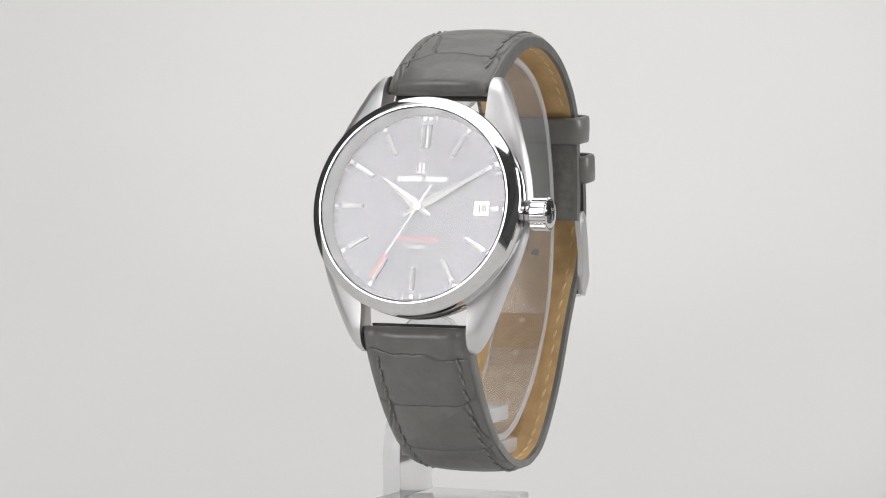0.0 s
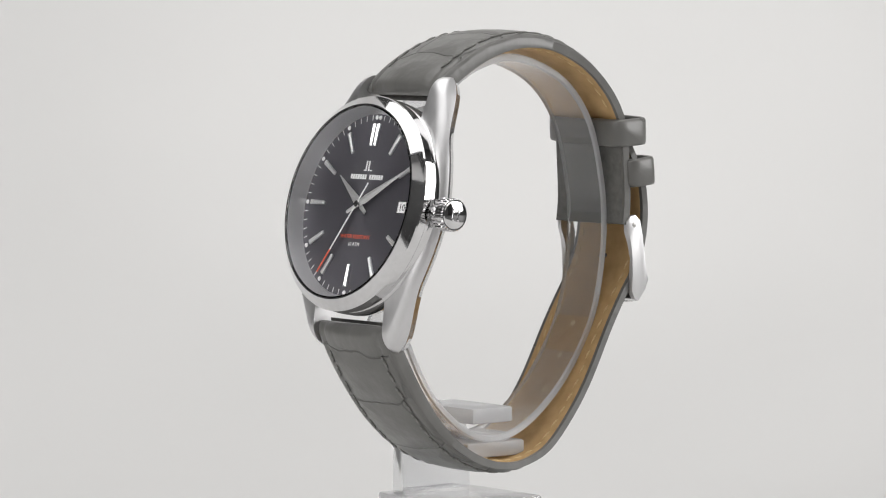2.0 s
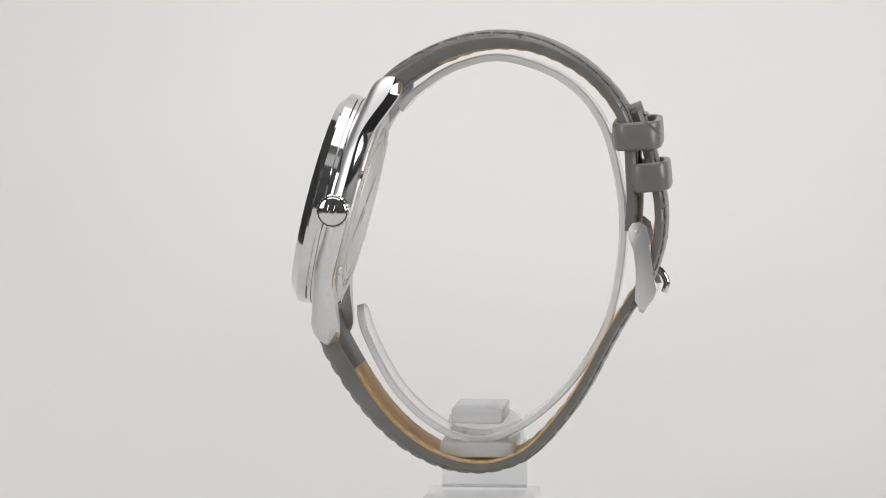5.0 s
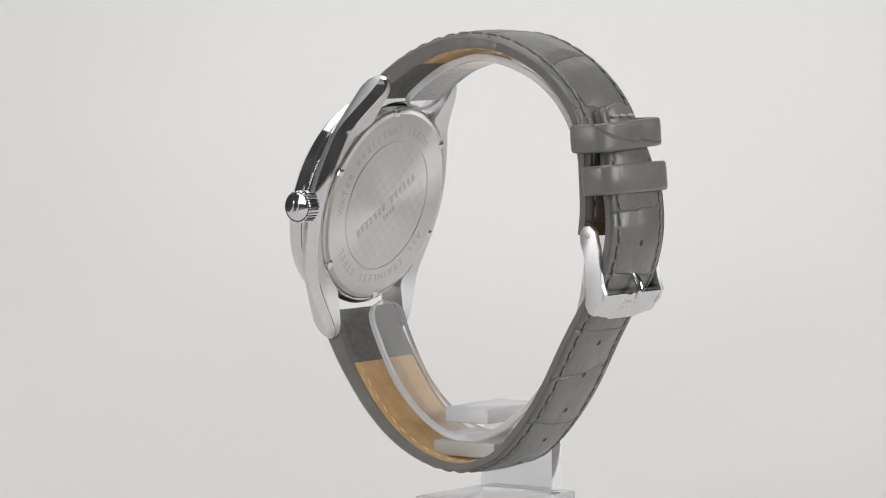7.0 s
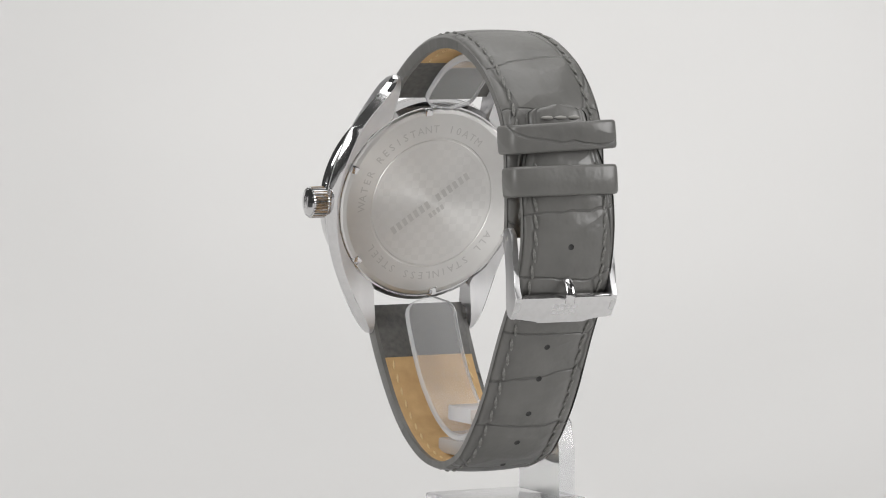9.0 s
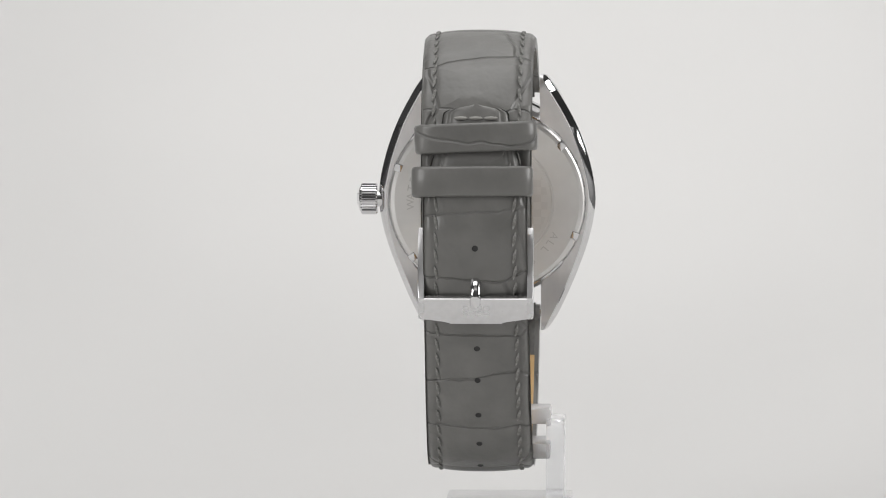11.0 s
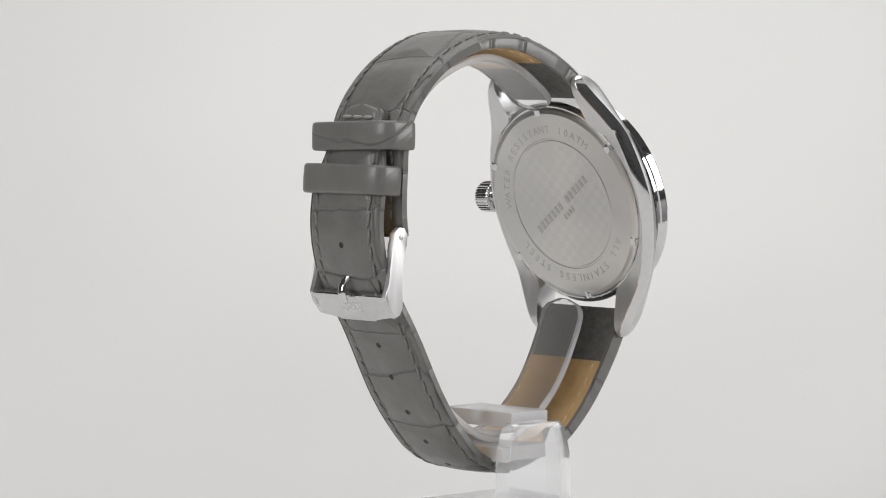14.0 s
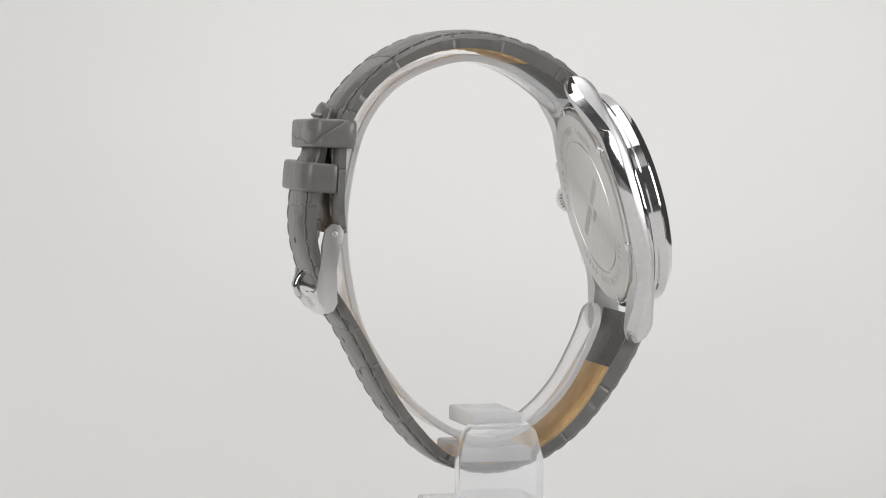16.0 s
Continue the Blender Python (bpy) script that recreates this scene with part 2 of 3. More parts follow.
# ---------------------------------------------------------------- the place
def build_place():
    """A seamless sheet of white paper: table, bend and upright, with unseen panels added round it for the steel's
    reflections.
    """
    bm = bmesh.new()
    prof = [(-480, 0)] + [(70, 0)] + [(70 + 450 * math.sin(a), 450 - 450 * math.cos(a)) for a in np.linspace(0.08, math.pi / 2, 24)] + [(520, 1000)]
    rows = [[bm.verts.new((x, y, z)) for y, z in prof] for x in np.linspace(-345, 215, 9)]
    for a, b in zip(rows, rows[1:]):
        for k in range(len(prof) - 1):
            bm.faces.new((a[k], a[k + 1], b[k + 1], b[k]))
    ob = part("backdrop", bm, PAPER)
    tagged(ob, "seamless white paper sweep behind and under the watch", "backdrop", kind="structure")
    # unseen black sheet, there only to darken what the steel reflects
    tagged(part("flag_floor", box(-1200, 1200, -1100, 900, -30, -4), PANEL), "unseen black sheet under the paper, added for dark reflections in the steel", "table", kind="structure")
    # black flags out of view, added to put dark bands into the polished metal
    for name, b in (("flag_left", box(-1130, -1110, -60, 560, 0, 950)), ("flag_right", box(1110, 1130, -1000, 560, 0, 950)),
                    ("flag_front", join(box(-430, -45, -760, -745, 0, 640), box(45, 560, -760, -745, 0, 640), box(-45, 45, -760, -745, 130, 640))),
                    ("flag_top", box(-700, 700, -600, 600, 1405, 1425))):
        tagged(part(name, b, PANEL), "unseen matt black panel, added for dark reflections in the steel", "wall", kind="structure")
    # unseen reflector added above the camera to brighten the bezel
    tagged(part("reflector_upper", box(-430, 560, -760, -745, 645, 1300), PAPER), "unseen white reflector above the camera, added to brighten the bezel", "wall", kind="structure")


build_place()

# ---------------------------------------------------------------- the wristwatch
watch = new("wristwatch")
tagged(watch, "steel wristwatch with anthracite dial and grey crocodile-embossed leather strap", "wristwatch")
stand = new("watch_stand")
tagged(stand, "clear acrylic watch stand with an open ring and upright post", "watch stand")

CASE = Matrix.Translation((-0.1, -26.4, 8.85)) @ pose(0, 0, 0, 75.6)     # local z: out of the dial, local y: towards twelve


DIAL_AT = CASE @ Matrix.Translation((0, 0, -0.9))     # the dial lies deep under the glass


def smooth_step(a, b, v):
    u = min(1, max(0, (v - a) / (b - a)))
    return u * u * (3 - 2 * u)


def build_case():
    body = lathe([(0, -5.3), (18.3, -5.3), (19.1, -4.6), (19.3, -1.8), (19.0, -1.3), (17.0, -1.2), (0, -1.2)], closed=False)
    case = part("case", body, STEEL, watch, "polished stainless steel case", m=CASE)
    for sx in (1, -1):
        rings = []
        for v in np.r_[np.linspace(-24.5, -21, 14), np.linspace(-20, 20, 41), np.linspace(21, 24.5, 14)]:
            a = abs(v)
            end = math.sqrt(max(0.0, 1 - ((a - 20.8) / 3.72) ** 2)) if a > 20.8 else 1.0
            outer = 20.0 - 8.4 * (a / 24.0) ** 1.7 - 0.5 * (1 - end)
            inner = 9.9 if a > 16 else 9.9 + 4 * smooth_step(16, 12, a)
            top = -1.35 - 1.5 * smooth_step(9, 24, a)
            bot = -5.3 - 3.3 * smooth_step(12, 24.5, a)
            mid = (top + bot) / 2 - 0.9 * (1 - end)
            half = (top - bot) / 2 * (0.10 + 0.90 * end)
            top, bot, k = mid + half, mid - half, 0.25 + 0.75 * end
            edge = bot + 1.85 * k
            prof = [(inner, top), (outer - 2.0 * k, top - 0.1 * k), (outer - 1.1 * k, top - 0.4 * k), (outer - 0.4 * k, top - 1.0 * k), (outer - 0.12 * k, top - 1.6 * k),
                    (outer, min(edge, top - 1.8 * k)), (outer - 1.1 * k, bot + 0.06 * k), (outer - 1.3 * k, bot), (inner, bot)]
            rings.append([(sx * x, v, z) for x, z in prof])
        rail = loft(rings)
        for k, f in enumerate(rail.faces):
            f.material_index = 1 if k < (len(rings) - 1) * 9 and k % 9 in (5, 6) else 0      # polished lower chamfer
        part("lug_rail", rail, BRUSHED, case, "finely brushed steel flank with lugs", m=CASE, smooth=45, other=STEEL)
    for sv in (1, -1):
        bar = lathe([(0, -10), (0.75, -10), (0.75, 10), (0, 10)], 16, False)
        part("spring_bar", bar, STEEL, case, m=CASE @ Matrix.Translation((0, sv * 21.6, -5.6)) @ pose(0, 0, 0, 0, 90))
    bezel = lathe([(17.15, 2.5), (17.25, 2.66), (17.5, 2.66), (17.62, 2.52), (18.75, 1.6), (19.15, 1.3), (19.3, 1.0), (19.3, -0.4), (19.1, -0.65), (19.1, -1.25), (17.06, -1.25), (17.06, 2.1)], 160)
    part("bezel", bezel, STEEL, watch, "polished sloping steel bezel", m=CASE, smooth=22)
    back = lathe([(0, -5.95), (11.9, -5.95), (12.0, -5.8), (12.3, -5.8), (12.4, -5.95), (17.0, -5.92), (17.7, -5.7), (18.0, -5.4), (18.0, -5.0), (0, -5.0)], 128, False)
    caseback = part("caseback", back, TURNED, watch, "circular-brushed steel screw-on case back", m=CASE, smooth=8, local=True)
    for deg in (82, 22, -38, -98, -158, 142):
        m = CASE @ pose(0, 0, 0, 0, 0, deg)
        part("notch", box(16.7, 18.15, -0.75, 0.75, -5.96, -5.2, 0.1), STEEL, caseback, m=m)
    # engraving: a slanting line of bars across the middle and words round the rim
    turn = CASE @ pose(0, 0, 0, 0, 180, 0)
    bars = [box(-9.1 + 1.3 * k, -8.3 + 1.3 * k, -0.75, 0.75, 5.9, 5.99) for k in range(14) if k != 7]
    bars += [box(-1.6 + 0.9 * k, -1.05 + 0.9 * k, -2.6, -1.6, 5.9, 5.99) for k in range(4)]
    tagged(part("engraving", join(*bars), ENGRAVED, caseback, m=turn @ pose(0, 0, 0, 0, 0, 36)), kind="stuff")
    for words, first in (("ALL STAINLESS STEEL", -28), ("WATER RESISTANT 10ATM", -178)):
        for k, ch in enumerate(words):
            if ch != " ":
                at = turn @ pose(0, 0, 0, 0, 0, first - 6.4 * k) @ Matrix.Translation((13.4, 0, 5.95)) @ pose(0, 0, 0, 0, 0, -90)
                text("engraved_letter", ch, 2.0, (0, 0, 0), ENGRAVED, caseback, at)
    # crown
    crown = lathe([(0, 0), (1.5, 0), (1.5, 1.2), (2.6, 1.25), (2.9, 1.5), (2.9, 4.1), (2.65, 4.35), (2.45, 4.35), (2.3, 4.55), (1.6, 4.8), (0, 4.95)], 120, False)
    for v in crown.verts:
        if math.hypot(v.co.x, v.co.y) > 2.85 and 1.4 < v.co.z < 4.2:
            k = round(math.atan2(v.co.y, v.co.x) / (2 * math.pi) * 120) % 4
            f = (1.0, 1.0, 0.93, 0.93)[k]
            v.co.x, v.co.y = v.co.x * f, v.co.y * f
    mc = CASE @ Matrix.Translation((19.0, -0.3, -2.9)) @ pose(0, 0, 0, 0, 90, 0)
    crown_ob = part("crown", crown, STEEL, watch, "fluted steel winding crown", m=mc, smooth=20)
    part("crown_emblem", join(box(-0.9, -0.35, -1.2, 1.0, 4.6, 5.0, 0.08), box(0.2, 0.7, -1.0, 1.2, 4.6, 5.0, 0.08)), STEEL, crown_ob, m=mc)
    return case


def build_dial():
    dial = part("dial", lathe([(0, -0.06), (17.0, -0.06), (17.0, -0.5), (0, -0.5)], 96, False), DIAL, watch, "anthracite sunray dial", m=DIAL_AT)
    part("dial_face", lathe([(0, 0.01), (16.3, 0.01), (16.3, -0.045), (0, -0.045)], 96, False), DIAL, dial, m=DIAL_AT, local=True, smooth=5)
    part("flange", lathe([(17.05, 3.0), (17.05, 0.02), (16.3, 0.02)], 128), REHAUT, dial, "deep steel flange round the dial", m=DIAL_AT)
    glass = lathe([(0, 3.65), (17.0, 3.62), (17.1, 3.5), (17.1, 3.05), (0, 3.05)], 128, False)
    crystal = part("crystal", glass, GLASS, watch, "flat clear watch glass", m=DIAL_AT, smooth=30)
    crystal.visible_shadow = False
    for k in range(60):
        deg = 90 - 6 * k
        m = DIAL_AT @ pose(0, 0, 0, 0, 0, deg)
        if k % 5:
            part("minute_mark", box(15.2, 16.2, -0.07, 0.07, 0.0, 0.05), WHITE, dial, m=m)
        else:
            for off in ((0.52, -0.52) if k == 0 else (0,)):
                part("luminous_dot", lathe([(0, 0.16), (0.36, 0.13), (0.42, 0.0), (0, 0)], 20, False), WHITE, dial, m=m @ Matrix.Translation((15.7, off, 0)))
            if k == 15:
                part("hour_index", index_bar(13.1, 14.6, 0.40), POINTER, dial, m=m)
                continue
            for off in ((0.55, -0.55) if k == 0 else (0,)):
                part("hour_index", index_bar(10.6, 14.6, 0.44), POINTER, dial, m=m @ Matrix.Translation((0, off, 0)))
    # date window
    m = DIAL_AT
    part("date_frame", join(box(10.3, 12.9, 1.0, 1.18, 0, 0.22), box(10.3, 12.9, -1.18, -1.0, 0, 0.22), box(10.3, 10.5, -1.0, 1.0, 0, 0.22), box(12.7, 12.9, -1.0, 1.0, 0, 0.22)), STEEL, dial, m=m)
    part("date_disc", box(10.5, 12.7, -1.0, 1.0, 0.0, 0.06), WHITE, dial, m=m)
    text("date_numeral", "10", 1.75, (11.6, -0.6, 0.1), BLACK, dial)
    text("dial_lettering", "WATER RESISTANT", 0.98, (0.0, -6.0, 0.05), RED, dial)
    text("dial_lettering", "10 ATM", 0.98, (0.0, -7.35, 0.05), WHITE, dial)
    mark = [box(-4.6 + 0.66 * k, -4.12 + 0.66 * k, 4.6, 5.45, 0, 0.08) for k in range(14) if k != 7]
    part("maker_mark", join(*mark, box(-0.85, -0.5, 6.3, 7.9, 0, 0.08), box(-0.15, 0.2, 6.3, 7.9, 0, 0.08), box(-1.3, -0.5, 6.1, 6.3, 0, 0.08), box(-0.15, 1.0, 6.1, 6.3, 0, 0.08)), WHITE, dial, m=m)
    # pointers
    part("hour_pointer", pointer(8.6, 2.6, 0.85, 0.5), POINTER, dial, m=DIAL_AT @ pose(0, 0, 0, 0, 0, 55.0))
    part("minute_pointer", pointer(13.4, 3.2, 0.8, 0.8), POINTER, dial, m=DIAL_AT @ pose(0, 0, 0, 0, 0, -61.0))
    m = DIAL_AT @ pose(0, 0, 0, 0, 0, -210.5)
    part("second_pointer", box(-0.14, 0.14, -4.4, 9.8, 1.15, 1.25), WHITE, dial, "slim white second pointer", m=m)
    part("second_tip", box(-0.16, 0.16, 9.8, 14.6, 1.15, 1.26), RED, dial, "red pointer tip", m=m)
    part("cannon", lathe([(0, 1.35), (0.55, 1.3), (0.7, 1.15), (0.7, 0.05), (0, 0.05)], 24, False), STEEL, dial, m=DIAL_AT)


def pointer(tip, tail, half, z):
    """A leaf-shaped pointer with a ridge along it, pointing along local y."""
    bm = bmesh.new()
    line = [(-tail, 0.42 * half), (-tail * 0.25, 0.55 * half), (tip * 0.16, half), (tip * 0.6, half * 0.55), (tip, 0.12)]
    low, left, top, right = [], [], [], []
    for y, w in line:
        left.append(bm.verts.new((-w, y, z)))
        top.append(bm.verts.new((0, y, z + 0.10 + 0.28 * w)))
        right.append(bm.verts.new((w, y, z)))
    for k in range(len(line) - 1):
        bm.faces.new((left[k], left[k + 1], top[k + 1], top[k]))
        bm.faces.new((top[k], top[k + 1], right[k + 1], right[k]))
        bm.faces.new((right[k], right[k + 1], left[k + 1], left[k]))
    bm.faces.new((left[0], top[0], right[0]))
    bm.faces.new((left[-1], right[-1], top[-1]))
    return bm


def index_bar(r0, r1, half):
    """A faceted applied bar, tapering a little to the centre, with a ridge along it."""
    bm = bmesh.new()
    lo = [bm.verts.new(p) for p in ((r0, -half * 0.75, 0), (r1, -half, 0), (r1, half, 0), (r0, half * 0.75, 0))]
    up = [bm.verts.new(p) for p in ((r0, -half * 0.7, 0.3), (r1, -half * 0.95, 0.3), (r1, half * 0.95, 0.3), (r0, half * 0.7, 0.3))]
    a, b = bm.verts.new((r0 + 0.25, 0, 0.5)), bm.verts.new((r1 - 0.25, 0, 0.5))
    for k in range(4):
        j = (k + 1) % 4
        bm.faces.new((lo[k], lo[j], up[j], up[k]))
    bm.faces.new((up[0], up[1], b, a))
    bm.faces.new((up[2], up[3], a, b))
    bm.faces.new((up[1], up[2], b))
    bm.faces.new((up[3], up[0], a))
    bm.faces.new(lo)
    return bm


def text(name, words, size, at, material, parent, m=None):
    cu = bpy.data.curves.new(name, "FONT")
    cu.body, cu.size, cu.align_x, cu.extrude, cu.resolution_u = words, size, "CENTER", 0.02, 2
    ob = bpy.data.objects.new(name, cu)
    me = bpy.data.meshes.new_from_object(ob)
    bm = bmesh.new()
    bm.from_mesh(me)
    bpy.data.objects.remove(ob)
    bpy.data.curves.remove(cu)
    return part(name, bm, material, parent, m=(DIAL_AT if m is None else m) @ Matrix.Translation(at))


# outer lines of the two strap halves, in (y, z)
UPPER = [(-18.2, 29.6), (-15.0, 32.6), (-10.0, 35.7), (-5.0, 37.8), (0.0, 39.0), (5.0, 39.2), (10.1, 38.5), (15.3, 36.5), (20.6, 33.1), (25.7, 27.7), (28.5, 21.7), (29.2, 14.0), (29.4, 8.0), (29.0, 3.6)]
LOWER = [(-29.6, -12.6), (-28.6, -15.8), (-25.2, -22.1), (-20.1, -29.2), (-15.0, -34.2), (-10.0, -37.4), (-5.0, -39.3), (0.0, -39.9), (5.0, -39.2), (10.2, -36.8), (15.3, -31.6), (20.0, -25.0), (25.0, -15.7), (28.4, -10.0), (31.4, -5.4), (33.3, 0.0), (34.0, 5.0), (33.7, 10.0), (32.6, 15.0), (31.2, 20.0), (29.9, 24.0), (28.9, 26.6)]


TURN = sorted({round(sg * u, 3) for sg in (1, -1) for u in (0, 0.15, 0.3, 0.45, 0.58, 0.68, 0.73, 0.78, 0.83, 0.88, 0.94, 0.975, 1.0)})


def build_strap(name, points, side, w0, w1, th0, th1, dark_end, tan_end, tip):
    q, s, t, n = rails(points, side, 0.5)
    total = s[-1]
    hw, th = np.interp(s, [0, total * 0.8, total], [w0, w1, w1]), np.interp(s, [0, 10, 45, total], [th0, th0, th1, th1])
    if tip:     # rounded point
        hw = hw * np.interp(s, [0, total - 15, total - 4, total], [1, 1, 0.66, 0.62])
        hw = hw * np.sqrt(np.clip(1 - np.clip((s - (total - 1.7)) / 1.72, 0, 1) ** 3, 0.05, 1))
    start = np.sqrt(np.clip(1 - np.clip(1 - s / 1.6, 0, 1) ** 2, 0.06, 1))
    shells, linings, first = [], [], None
    for i in range(len(q)):
        w, h = hw[i], th[i]
        sec = [(w * u, h * 0.5 * (1 - start[i]) + start[i] * (0.85 * abs(u) ** 2.4 + 0.26 * math.exp(-((abs(u) - 0.78) / 0.05) ** 2) + 0.5 * max(0, abs(u) - 0.93) / 0.07)) for u in TURN]
        low = h - 0.14
        low = low - (low - h * 0.5) * (1 - start[i])
        sec += [(w + 0.12, 0.45 * h), (w, low), (-w, low), (-w - 0.12, 0.45 * h)]
        shells.append(sec)
    bm = band(q, n, shells)
    strap = part(name, bm, LEATHER, watch, smooth=70)
    # leather coordinates: along the strap and across it
    me = strap.data
    layer = me.uv_layers.new(name="UVMap")
    count = len(shells[0])
    off = 0.0 if side > 0 else 0.31
    for loop in me.loops:
        i, k = divmod(loop.vertex_index, count)
        layer.data[loop.index].uv = (0.001 * s[i] + off, 0.001 * shells[i][k][0] + (0.002 if k >= len(TURN) else 0) + 0.0013)
    cut = int(np.searchsorted(s, dark_end))

    def layer_of(i):
        w = max(0.3, hw[i] - 0.75)
        return [(-w, th[i] - 0.13), (w, th[i] - 0.13), (w - 0.2, th[i]), (-w + 0.2, th[i])]

    part("turned_edge", band(q[:cut + 1], n[:cut + 1], [layer_of(i) for i in range(3, 3 + cut + 1)]), DARK, strap, "dark grey turned-in leather")
    stop = int(np.searchsorted(s, tan_end if tan_end > 0 else total + tan_end))
    part("lining", band(q[cut:stop], n[cut:stop], [layer_of(i) for i in range(cut, stop)]), TAN, strap, "tan leather lining")
    if stop < len(q) - 2:
        part("turned_edge", band(q[stop:], n[stop:], [layer_of(i) for i in range(stop, len(q))]), MIDGREY, strap, "dark grey folded buckle loop")
    # seams on both faces
    for sx in (1, -1):
        for face, material, word in ((0, THREAD, "stitch"), (1, CREAM, "lining_stitch")):
            mesh = None
            pos = 6.5 if not face else dark_end + 1.5
            while pos < (s[stop] if face else total) - (3 if not tip else 7):
                i = int(np.searchsorted(s, pos))
                x = sx * (hw[i] - 2.1)
                depth = 0.50 if not face else th[i]
                p = Vector((x, q[i][0] - n[i][0] * depth, q[i][1] - n[i][1] * depth)) * 0.001
                up = Vector((0, n[i][0], n[i][1]))
                along = Vector((0.2 * sx, t[i][0], t[i][1])).normalized()
                across = along.cross(up).normalized()
                if mesh is None:
                    b = bmesh.new()
                    bmesh.ops.create_uvsphere(b, u_segments=8, v_segments=6, radius=1)
                    b.transform(Matrix.Diagonal((1.42 if not face else 1.05, 0.29 if not face else 0.22, 0.27 if not face else 0.2, 1)))
                    ob = part(word, b, material, strap)
                    mesh = ob.data
                else:
                    ob = new(word, mesh)
                    ob.parent = strap
                rot = Matrix((along, across, up)).transposed().to_4x4()
                ob.matrix_basis = Matrix.Translation(p) @ rot
                pos += 3.05
    if tip:     # short cross seam by the point
        i = int(np.searchsorted(s, total - 2.7))
        up, along = Vector((0, n[i][0], n[i][1])), Vector((0, t[i][0], t[i][1]))
        for x in (-2.6, 0, 2.6):
            b = bmesh.new()
            bmesh.ops.create_uvsphere(b, u_segments=8, v_segments=6, radius=1)
            b.transform(Matrix.Diagonal((1.25, 0.38, 0.34, 1)))
            rot = Matrix((Vector((1, 0, 0)), up.cross(Vector((1, 0, 0))), up)).transposed().to_4x4()
            part("stitch", b, CREAM_GREY, strap, m=Matrix.Translation((x, q[i][0] + 0.05 * up.y, q[i][1] + 0.05 * up.z)) @ rot)
    return strap, q, s, t, n


def loop_band(name, cx, cy, cz, lean, roll, half_w, y_in, y_out, height, wall):
    """A leather keeper: a flat rounded ring round both strap ends. lean: degrees that its axis leans from upright."""
    rings = []
    depth, r = (y_out - y_in) / 2, 1.5
    for k in range(48):
        g = 2 * math.pi * k / 48
        c, s = math.cos(g), math.sin(g)
        px = (half_w) * math.copysign(abs(c) ** 0.36, c)
        py = depth * math.copysign(abs(s) ** 0.45, s)
        nx, ny = px / half_w ** 1.0, py / depth
        sec = []
        for j in range(12):
            a = 2 * math.pi * j / 12
            u = math.copysign(abs(math.cos(a)) ** 0.6, math.cos(a)) * wall / 2
            v = math.copysign(abs(math.sin(a)) ** 0.35, math.sin(a)) * height / 2
            ln = math.hypot(c, s)
            sec.append((px + u * c / ln, py + u * s / ln, v))
        rings.append(sec)
    bm = loft(rings + [rings[0]], cap=False)
    bmesh.ops.remove_doubles(bm, verts=bm.verts[:], dist=0.001)
    ob = part(name, bm, KEEPER_LEATHER, watch, "grey embossed leather keeper", smooth=60, m=Matrix.Translation((cx, cy, cz)) @ pose(0, 0, 0, lean, roll))
    layer = ob.data.uv_layers.new(name="UVMap")
    for loop in ob.data.loops:
        co = ob.data.vertices[loop.vertex_index].co
        layer.data[loop.index].uv = (co.z * 1.0 + co.y * 0.6 + 0.11, co.x)
    return ob


def build_buckle():
    buckle = new("buckle")
    buckle.parent = watch
    tagged(buckle, "polished steel pin buckle")
    side = [(27.2, 4.2), (27.9, 5.3), (29.2, 5.5), (30.4, 4.5), (31.1, 1.5), (31.1, -1.5), (31.7, -4.5), (32.4, -6.4), (31.6, -8.2), (30.0, -10.2), (29.0, -9.8), (28.3, -8.4), (28.5, -5.5), (28.7, -2.5), (28.1, 0.2), (27.3, 2.4)]
    stand_up = Matrix(((0, 0, 1, 0), (1, 0, 0, 0), (0, 1, 0, 0), (0, 0, 0, 1)))
    flip = Matrix.Diagonal((-1, 1, 1, 1))
    for sx in (1, -1):
        arm = prism(side, 8.85, 9.9, 0.25)
        part("arm", arm, BRUSHED, buckle, smooth=35, m=stand_up if sx > 0 else flip @ stand_up)
        part("pivot", lathe([(0, 0.12), (0.35, 0.1), (0.5, 0), (0, 0)], 16, False), ENGRAVED, buckle, m=Matrix.Translation((sx * 9.9, 28.8, 3.7)) @ pose(0, 0, 0, 0, 90 * sx, 0))
    plate = prism([(-9.7, 0), (9.7, 0), (9.85, -0.5), (9.85, -3.4), (9.2, -4.5), (5.2, -4.55), (4.6, -5.4), (-4.6, -5.4), (-5.2, -4.55), (-9.2, -4.5), (-9.85, -3.4), (-9.85, -0.5)], 0, 1.1, 0.3)
    lean = Matrix(((-1, 0, 0, 0), (0, 0.524, 0.852, 31.5), (0, 0.852, -0.524, -6.0), (0, 0, 0, 1)))
    bar = part("front_bar", plate, STEEL, buckle, m=lean, smooth=30)
    part("maker_mark", join(*[box(-2.2 + 1.2 * (k % 4), -1.3 + 1.2 * (k % 4), -3.4 + 1.1 * (k // 4), -2.6 + 1.1 * (k // 4), 1.08, 1.12) for k in range(8)]), BRUSHED, buckle, m=lean)
    q, s, t, n = rails([(30.0, -2.4), (32.2, -3.5), (33.3, -4.9), (33.6, -6.2), (33.1, -7.6)], -1, 0.4)
    tube = [[(0.9 * math.cos(a), q[i][0] + 0.6 * math.sin(a) * n[i][0], q[i][1] + 0.6 * math.sin(a) * n[i][1]) for a in np.linspace(0, 2 * math.pi, 14, endpoint=False)] for i in range(len(q))]
    part("prong", loft(tube), STEEL, buckle, "steel buckle prong")
    return buckle


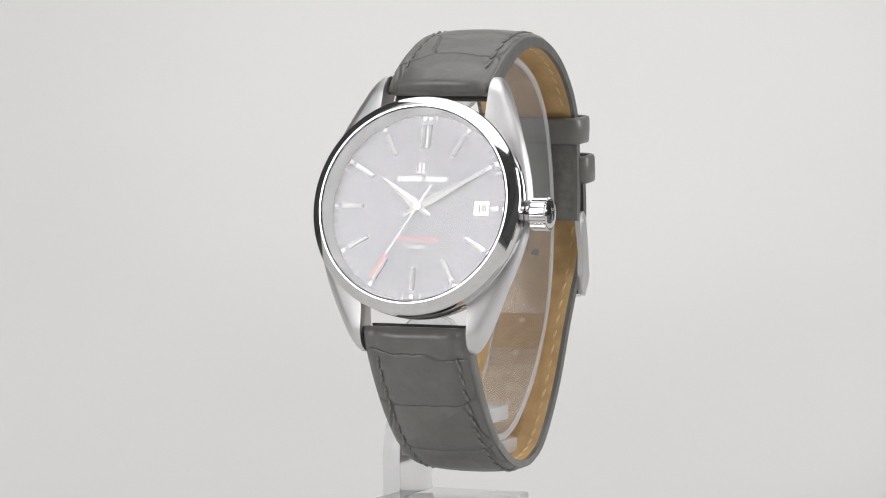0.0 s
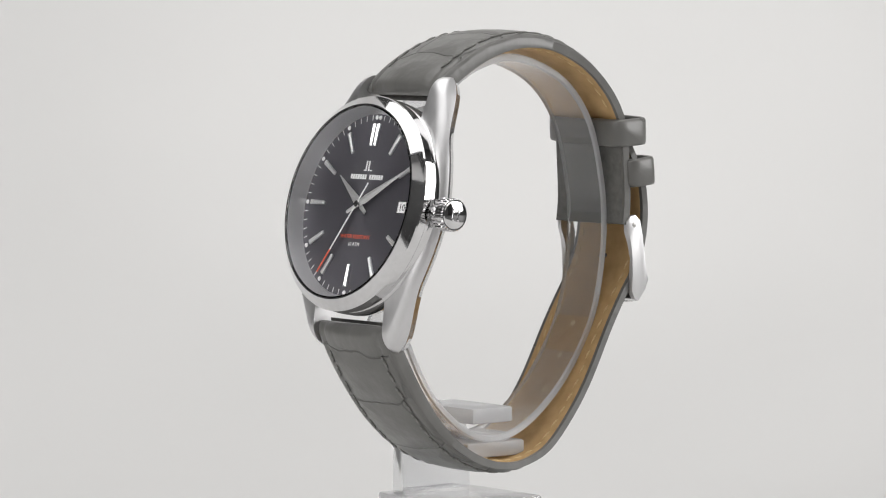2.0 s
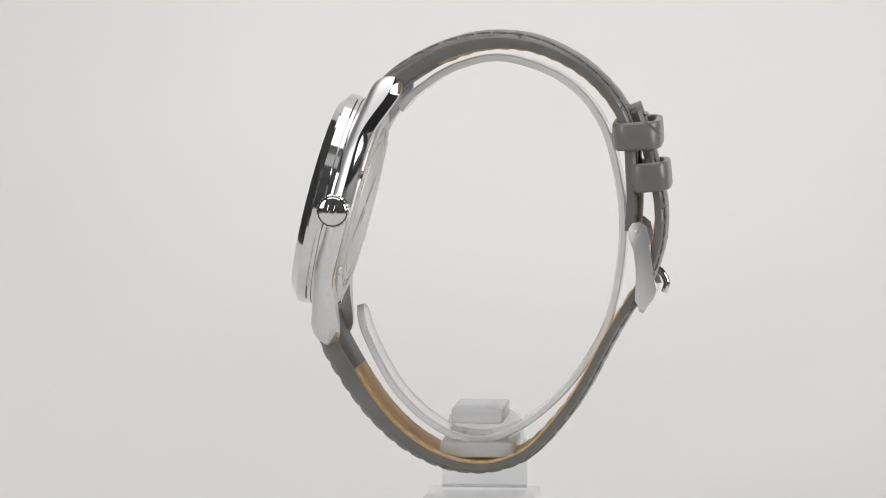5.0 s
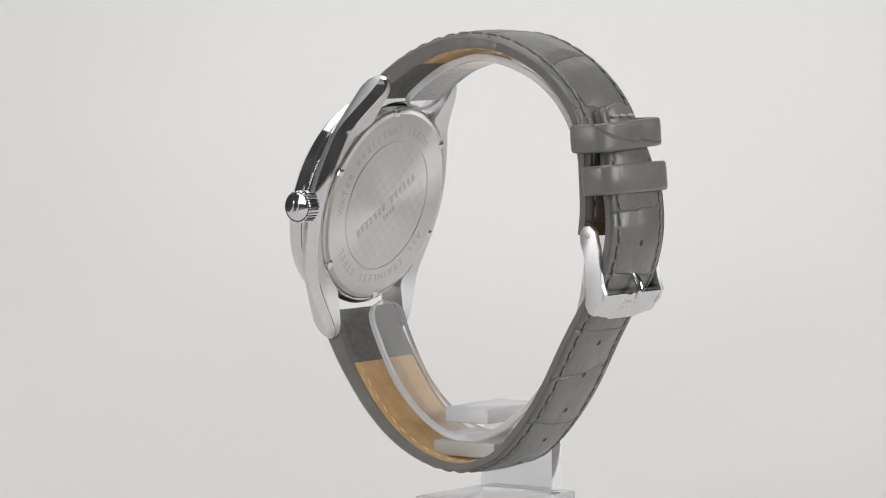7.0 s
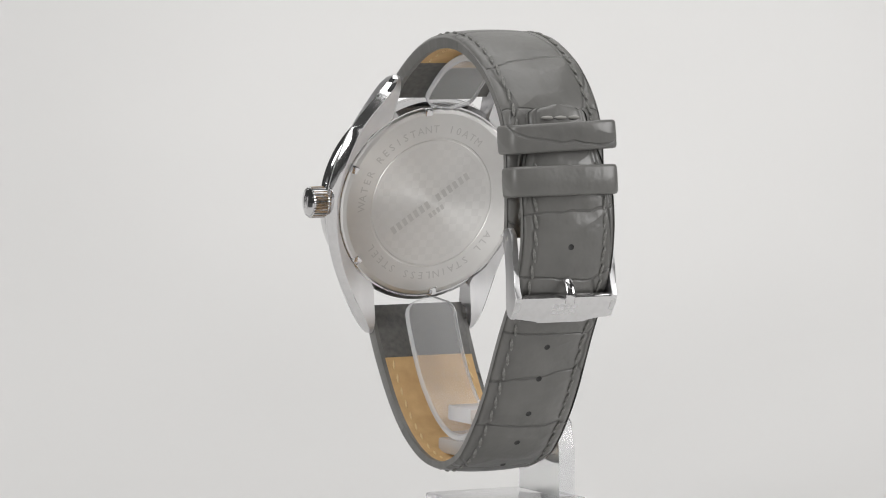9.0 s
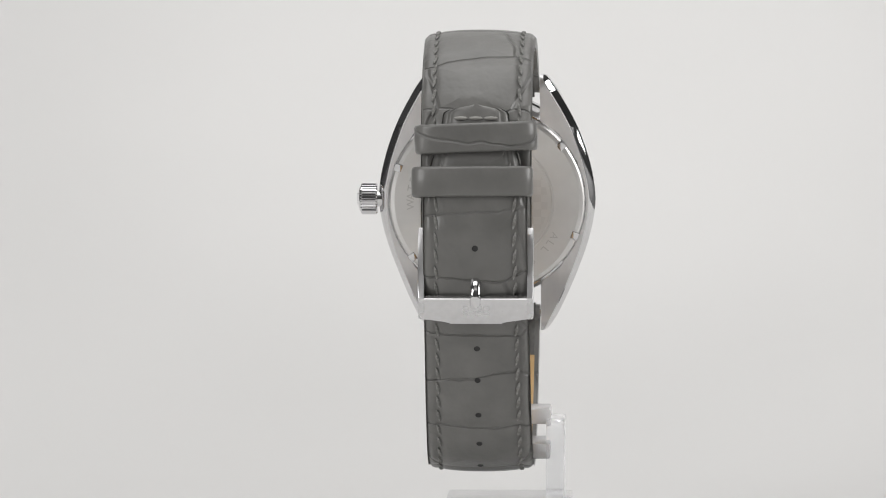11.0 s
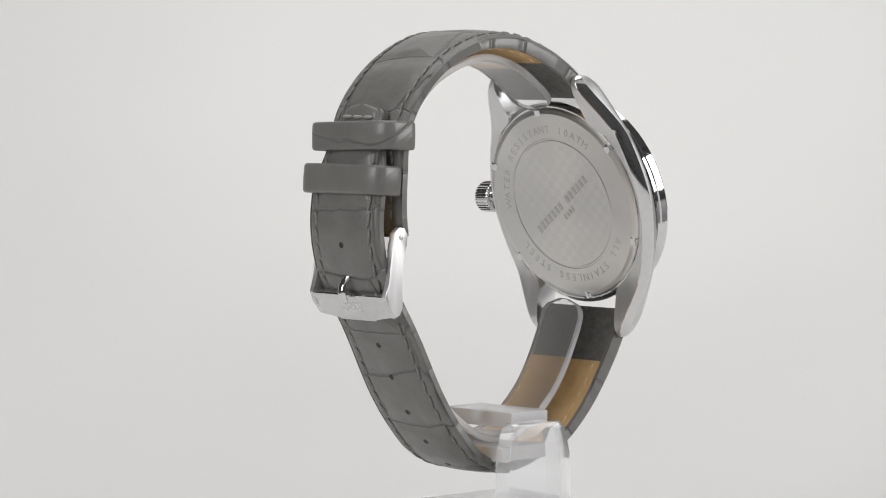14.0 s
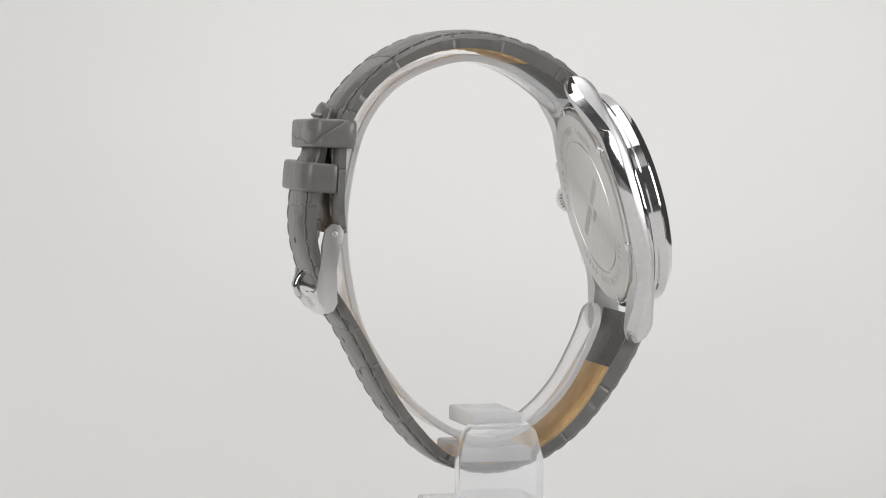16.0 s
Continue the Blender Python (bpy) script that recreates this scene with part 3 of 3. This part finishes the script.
def build_strap_holes(strap, q, s, t, n):
    ring = None
    for y, z in ((33.7, 2.4), (24.9, -15.6), (22.0, -21.6), (17.9, -27.7), (13.4, -33.6), (8.2, -37.6)):
        i = int(np.argmin(np.hypot(q[:, 0] - y, q[:, 1] - z)))
        up = Vector((0, n[i][0], n[i][1]))
        along = Vector((0, t[i][0], t[i][1]))
        rot = Matrix((along, along.cross(up), up)).transposed().to_4x4()
        if ring is None:
            # nothing is cut: a flat black disc gives the shade inside the hole
            ob = part("hole", lathe([(0, 0.01), (0.48, 0.01), (0.52, 0.04), (0.58, -0.1), (0, -0.1)], 20, False), BLACK, strap, "black disc for the shade in a punched adjustment hole")
            ring = ob.data
        else:
            ob = new("hole", ring)
            ob.parent = strap
        ob.matrix_basis = Matrix.Translation(Vector((0, q[i][0], q[i][1])) * 0.001) @ rot
        if z < 0:     # pale disc on the lining stands for light through the hole
            rim = lathe([(0, 0.03), (0.5, 0.03), (0.62, 0.0), (0.62, -0.1), (0, -0.1)], 16, False)
            part("hole", rim, CREAM, strap, "pale disc on the tan lining for light through a punched hole", m=Matrix.Translation(Vector((0, *(q[i] - n[i] * 2.31)))) @ rot @ pose(0, 0, 0, 180))


build_case()
build_dial()
upper = build_strap("buckle_strap", UPPER, 1, 9.8, 9.4, 3.9, 2.6, 12.5, 55.5, False)
lower = build_strap("hole_strap", LOWER, -1, 9.75, 8.8, 3.9, 2.3, 11.4, -15.0, True)
tagged(upper[0], "grey crocodile-embossed leather strap half with the buckle")
tagged(lower[0], "grey crocodile-embossed leather strap half with punched holes")
build_strap_holes(*lower)
loop_band("keeper", 0.0, 28.5, 20.9, 3, 2.2, 9.85, -3.7, 3.7, 5.0, 1.4)
loop_band("keeper", 0.55, 30.7, 13.4, 5, 0.5, 9.75, -3.0, 3.0, 5.2, 1.4)
build_buckle()


# ---------------------------------------------------------------- the acrylic stand
def build_stand():
    ring_line = [(-21.9, -10.2), (-20.2, -16.0), (-15.0, -25.4), (-7.5, -32.2), (0.0, -34.4), (7.5, -32.3), (15.5, -25.9), (21.7, -17.4), (24.9, -9.5), (26.6, 2.0), (25.9, 12.2), (22.7, 23.3), (15.8, 31.0), (5.0, 34.9), (-4.0, 33.3), (-11.0, 29.0), (-14.6, 25.4)]
    q, s, t, n = rails(ring_line, -1, 1.0)
    secs = []
    for i in range(len(q)):
        e = min(s[i], s[-1] - s[i])
        w = 5.1 * math.sqrt(max(0.04, 1 - max(0, 1 - e / 3.5) ** 2.5))
        h = 1.35
        secs.append([(-w + 0.3, 0), (w - 0.3, 0), (w, 0.3), (w, h - 0.3), (w - 0.3, h), (-w + 0.3, h), (-w, h - 0.3), (-w, 0.3)])
    ring = band(q, n, secs)
    for k, f in enumerate(ring.faces):
        f.material_index = 0 if k % 8 in (0, 4) else 1      # sawn edges frosted, and whitened in place of the light they catch
    part("ring", ring, ACRYLIC, stand, "open clear acrylic ring, edges frosted and whitened for edge light", smooth=35, other=MILKY)
    part("saddle", box(-12.4, 5.6, -6.6, 6.6, -37.0, -34.2, 0.5), MILKY, stand, "clear acrylic saddle block")
    part("clip_bar", box(-12.4, 4.6, -4.6, 4.6, -31.0, -28.2, 0.4), MILKY, stand)
    shoulder = [(-7.7, -44.45), (7.7, -44.45), (7.7, -36.0), (6.4, -31.2), (5.0, -30.0), (-5.0, -30.0), (-6.4, -31.2), (-7.7, -36.0)]
    post = prism(shoulder, 0, 3.4, 0.5)
    part("post", post, CLEAR, stand, "upright clear acrylic post", m=Matrix.Translation((-11.6, 0, 0)) @ pose(0, 0, 0, 90, 0, -90))
    part("base_plate", box(-16.2, 6.5, -10, 10, -60.0, -44.5, 0.5), CLEAR, stand, "clear acrylic base plate")


build_stand()


def motions():
    # the stand turns at an even pace about an axis just beside the strap's middle line
    rows = [(t, Matrix.Translation((0, 0, H)) @ pose(0, 0, 0, 0, 0, -(22.33 + 14.574 * t)) @ Matrix.Translation((-0.0006, 0, 0))) for t in range(17)]
    walk(watch, rows)
    walk(stand, rows)


motions()
